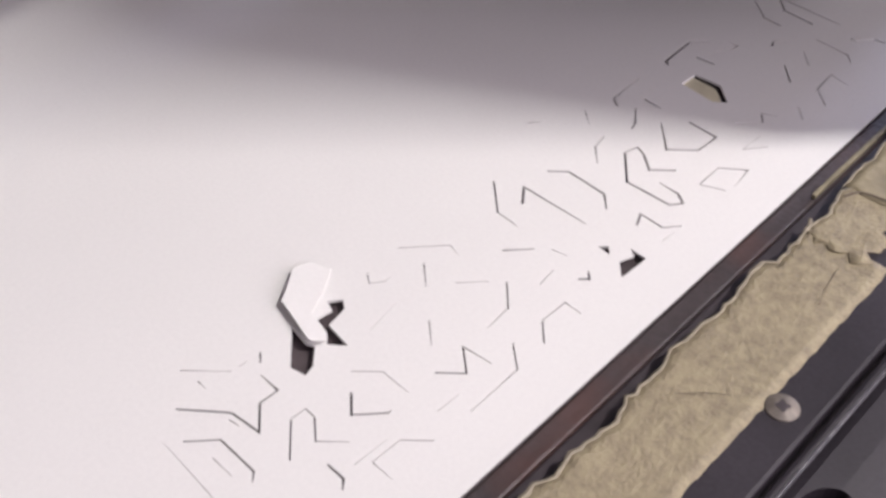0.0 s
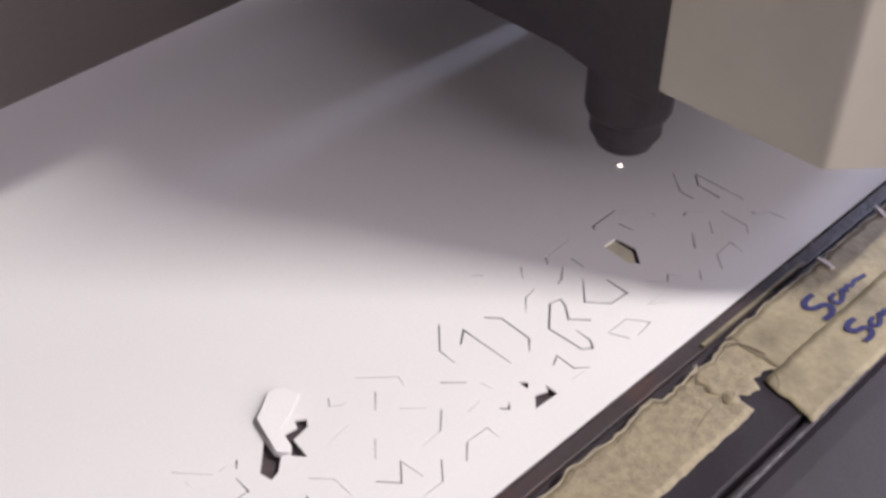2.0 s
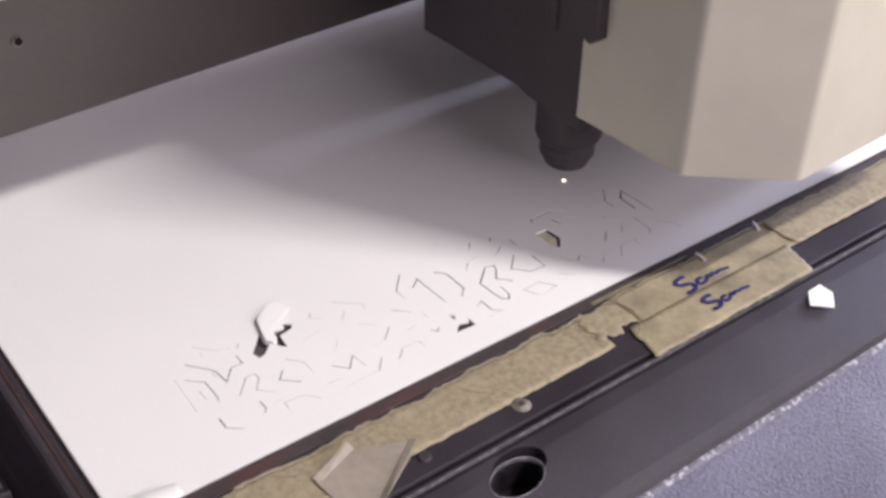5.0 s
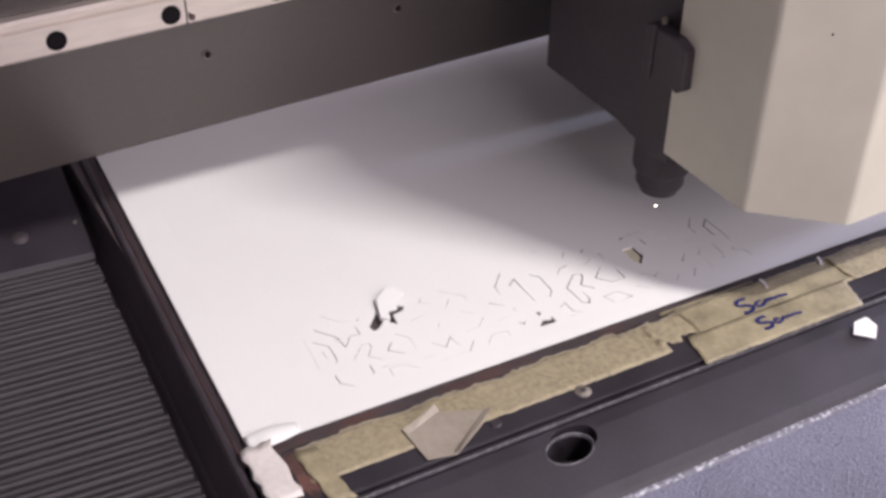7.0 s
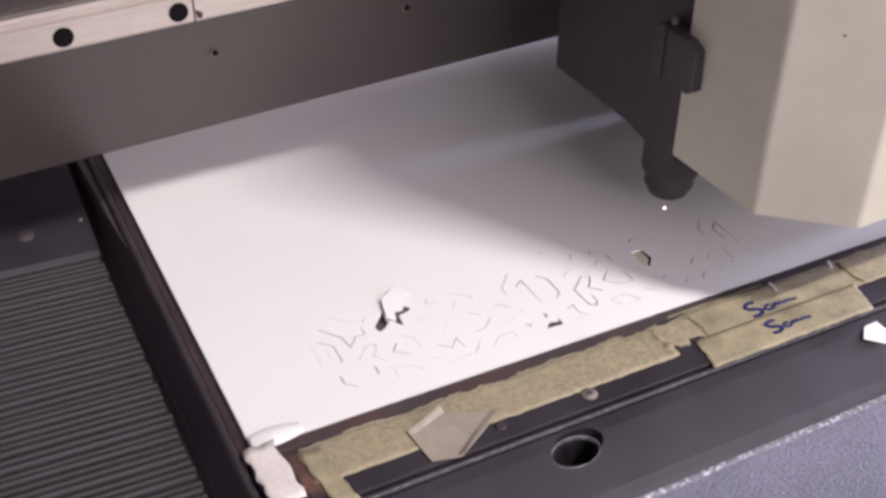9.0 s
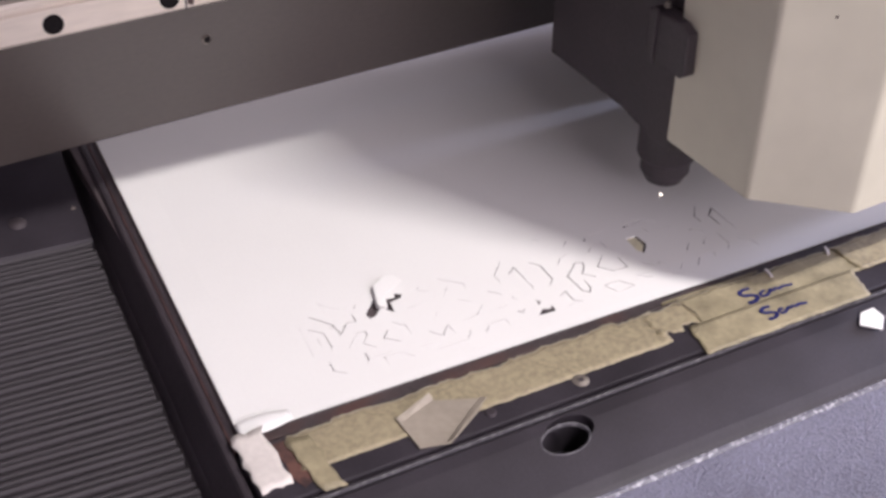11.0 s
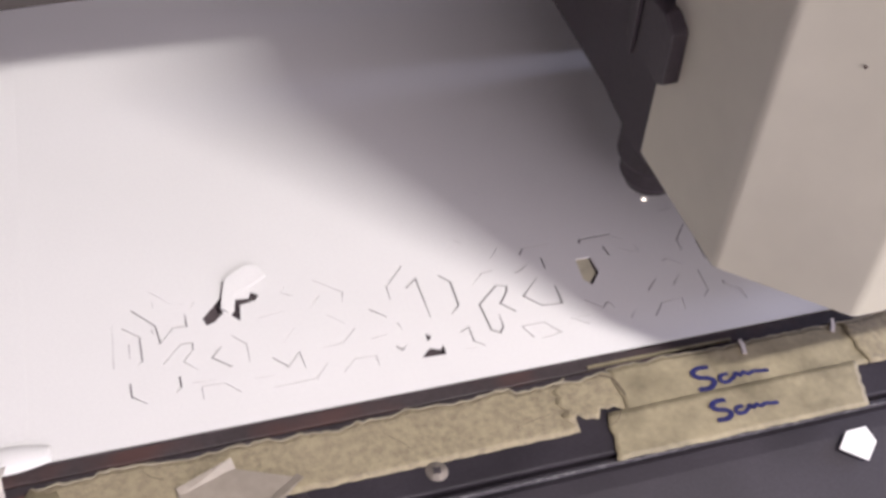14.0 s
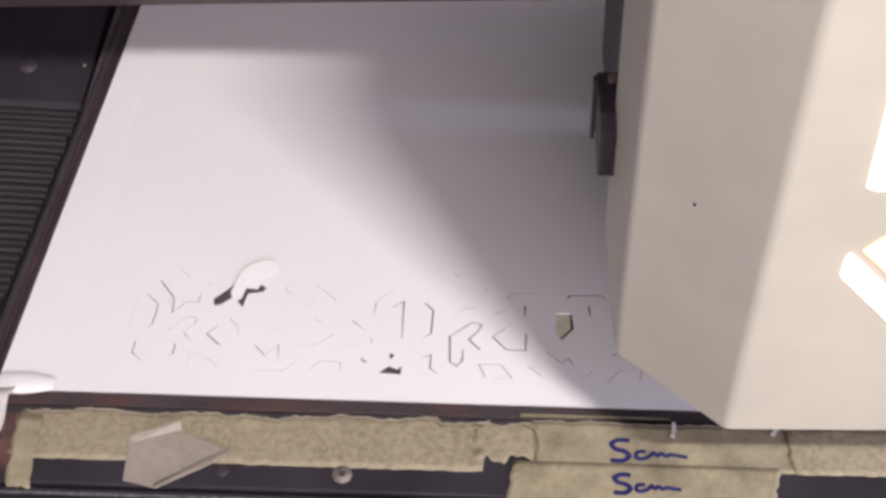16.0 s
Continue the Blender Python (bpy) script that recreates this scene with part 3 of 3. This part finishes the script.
tape_strip("tape_strip", 0.2105, 0.3125, -0.0325, -0.0520, Z + 0.0007, TAPE_SOFT, "masking tape strip with blue handwriting", 0.0002, 0.0003, 0.0006, 0.0, 8, slant=(-0.0045, -0.0060))
tape_strip("tape_strip", 0.3160, 0.5200, -0.0140, -0.0350, Z + 0.0010, TAPE, "old crinkled masking tape strip on the front rim", 0.0008, 0.0003, 0.0015, 0.0, 11, 0.0004, 0.0010)


def ribbon(points, width):
    """A flat pen stroke through points in millimetres."""
    pts = [Vector(p) / 1000 for p in points]
    dense = []
    for i in range(len(pts) - 1):
        p0, p1, p2, p3 = pts[max(i - 1, 0)], pts[i], pts[i + 1], pts[min(i + 2, len(pts) - 1)]
        for k in range(6):
            t = k / 6
            dense.append(0.5 * (2 * p1 + (p2 - p0) * t + (2 * p0 - 5 * p1 + 4 * p2 - p3) * t * t + (3 * p1 - p0 - 3 * p2 + p3) * t ** 3))
    dense.append(pts[-1])
    outline = slit(dense, width)
    n = len(dense)
    bm = bmesh.new()
    lo = [bm.verts.new((p.x, p.y, 0)) for p in outline]
    hi = [bm.verts.new((p.x, p.y, 0.00012)) for p in outline]
    m = len(outline)
    for i in range(n - 1):
        bm.faces.new((hi[i], hi[i + 1], hi[m - 2 - i], hi[m - 1 - i]))
    for i in range(m):
        bm.faces.new((lo[i], lo[(i + 1) % m], hi[(i + 1) % m], hi[i]))
    return bm


def handwriting(ox, oy, s, z):
    t = thing("handwriting", FRONT @ Matrix.Translation((ox, oy, z)), "blue marker handwriting 5cm on the tape", "writing")
    part("digit_stroke", ribbon([(p[0] * s, p[1] * s) for p in ((8.0, 9.6), (4.0, 9.8), (1.0, 8.2), (2.2, 6.0), (6.2, 4.6), (7.4, 2.6), (4.6, 0.6), (0.0, 0.8))], 0.0019), INK, t)
    part("letter_stroke", ribbon([(p[0] * s, p[1] * s) for p in ((14.0, 5.0), (11.0, 4.8), (10.0, 2.6), (12.2, 1.6), (15.4, 3.0), (17.0, 4.6), (18.2, 3.2), (20.0, 4.4), (21.6, 3.2),
                                                                 (24.0, 3.9), (27.0, 3.4), (30.0, 3.0))], 0.0015), INK, t)


handwriting(0.2470, -0.0330 + 0.0010, 1.0, Z + 0.0011)
handwriting(0.2475, -0.0470 + 0.0010, 0.86, Z + 0.0014)
screw("rim_screw", FRONT @ pose(0.1445, -0.0405, 0.0030), 0.0039, "zinc cross-head screw in the front rim", STEEL)


# ---------------------------------------------------------------- scraps round the bed
tape_strip("tape_strip", 0.1950, 0.2205, -0.0150, -0.0318, Z + 0.0002, TAPE, "torn end of an old masking tape strip", 0.0012, 0.0022, 0.0016, 0.0, 21, 0.0004, 0.0010)
tape_strip("tape_strip", 0.0140, 0.0240, -0.0185, -0.0505, Z + 0.0006, TAPE_SOFT, "short yellowed tape piece stuck across the old strip", 0.0008, 0.0008, 0.0009, 0.0, 14, 0.0004, 0.0, (0.0030, 0.0030))
tape_strip("tape_strip", -0.0055, 0.0085, -0.0060, -0.0400, Z + 0.0002, WHITE_TAPE, "crumpled white tape piece on the rim's corner", 0.0010, 0.0012, 0.0010, 0.0, 17, 0.0012)


def tape_scrap():
    """A folded scrap: a flat face with two turned-up edges."""
    scrap = thing("tape_scrap", FRONT @ Matrix.Translation((0.0605, -0.0515, Z + 0.0006)), "folded grey tape scrap lying over the tape strip", "tape scrap")
    part("face", prism([(0.0010, 0.0050), (0.0000, 0.0235), (0.0170, 0.0285), (0.0400, 0.0190), (0.0330, 0.0130), (0.0140, 0.0020)], "z", 0.0000, 0.0006, 0.0002), SCRAP, scrap)
    for a, b, h in (((0.0000, 0.0235), (0.0190, 0.0300), 0.0022), ((0.0400, 0.0190), (0.0140, 0.0020), 0.0026)):
        bm = bmesh.new()
        va, vb = Vector((*a, 0.0004)), Vector((*b, 0.0004))
        side = Vector((-(vb - va).y, (vb - va).x, 0)).normalized() * 0.0024
        up = Vector((0, 0, h))
        for k, (p, q) in enumerate(((va, vb),)):
            quad = [bm.verts.new(p - side), bm.verts.new(q - side), bm.verts.new(q + side * 0.3 + up), bm.verts.new(p + side * 0.3 + up * 0.4)]
            bm.faces.new(quad)
        ex = bmesh.ops.extrude_face_region(bm, geom=bm.faces[:])
        for v in ex["geom"]:
            if isinstance(v, bmesh.types.BMVert):
                v.co.z -= 0.0004
        part("folded_edge", bm, SCRAP, scrap)


tape_scrap()
# dark raised disc that paints a small hole in the rim
rim_hole_mark = thing("rim_hole", FRONT @ pose(0.0985, -0.0405, 0.0030), "small dark hole in the front rim, drawn as a raised disc", "plug")
part("hole_disc", lathe([(0.0026, -0.001), (0.0026, 0.0006), (0.0021, 0.0010), (0.0012, 0.0008)], 0, 0, 20), DARK, rim_hole_mark, smooth=True)


def tape_curl():
    """The white tape at the sheet's corner, curled up into a low roll."""
    bm = bmesh.new()
    rows = []
    n = 14
    for i in range(n + 1):
        x = 0.0002 + 0.0235 * i / n
        fat = 0.55 + 0.45 * math.sin(math.pi * min(1, 0.15 + 0.85 * i / n))
        row = []
        for j in range(13):
            a = math.pi * (j / 12) * 1.25 - 0.5
            row.append(bm.verts.new((x, -0.0012 + 0.0055 * math.cos(a) * fat + 0.035 * x, 0.0004 + 0.0020 * max(0, math.sin(a)) * fat)))
        rows.append(row)
    for a, b in zip(rows, rows[1:]):
        for j in range(12):
            bm.faces.new((a[j], a[j + 1], b[j + 1], b[j]))
    bm.faces.new(rows[0])
    bm.faces.new(rows[-1])
    tagged(finish("tape_curl", bm, PAPER, smooth=True), "white tape curled up at the paper's corner", "tape")


tape_curl()
flat_piece("paper_strip", [(0.3, 6), (16.5, 6), (17.5, 398), (0.3, 398)], 0.0001, 0.0002, PAPER, "white paper tape strip along the sheet's edge", "tape")
for k, (x, y, a) in enumerate(((0.2725, -0.0165, 80), (0.3125, -0.0150, 60))):
    t = thing("paper_tab", FRONT @ pose(x, y, 0.0032, 0, 0, a), "tiny torn white paper tab on the rim", "paper scrap")
    part("fold", prism([(-0.0035, -0.0008), (0.0005, -0.0011), (0.0035, -0.0004), (0.0030, 0.0008), (-0.0005, 0.0006), (-0.0032, 0.0009)], "z", 0.0, 0.0012, 0.0002), WHITE_TAPE, t)


# creases and torn edges in the old tape
CREASE = material("dark_crease", (0.14, 0.11, 0.075), 0.7, grain=500, amount=0.2)


def crease(points, width):
    strip = bpy.data.objects["tape_strip"]
    o = part("crease", ribbon(points, width), CREASE, strip, "dark crease")
    o.location.z = Z + 0.00095


crease([(51, -18), (54, -21), (58, -22.5)], 0.00018)
crease([(131, -22), (136, -27), (139, -31)], 0.00018)
crease([(176, -31), (183, -29.4), (190, -28.4)], 0.00018)
crease([(213.5, -16.5), (217.5, -18.5), (219.2, -22.5), (219.8, -27)], 0.00060)
crease([(208, -38.2), (213, -36), (216, -31.5)], 0.00030)


rod = thing("thin_rod", FRONT, "thin tan rod lying along the bed edge", "rod")
part("rod_body", box(0.2130, 0.2725, -0.0098, -0.0086, -0.0012, 0.0002, 0.0003), TAPE_SOFT, rod)
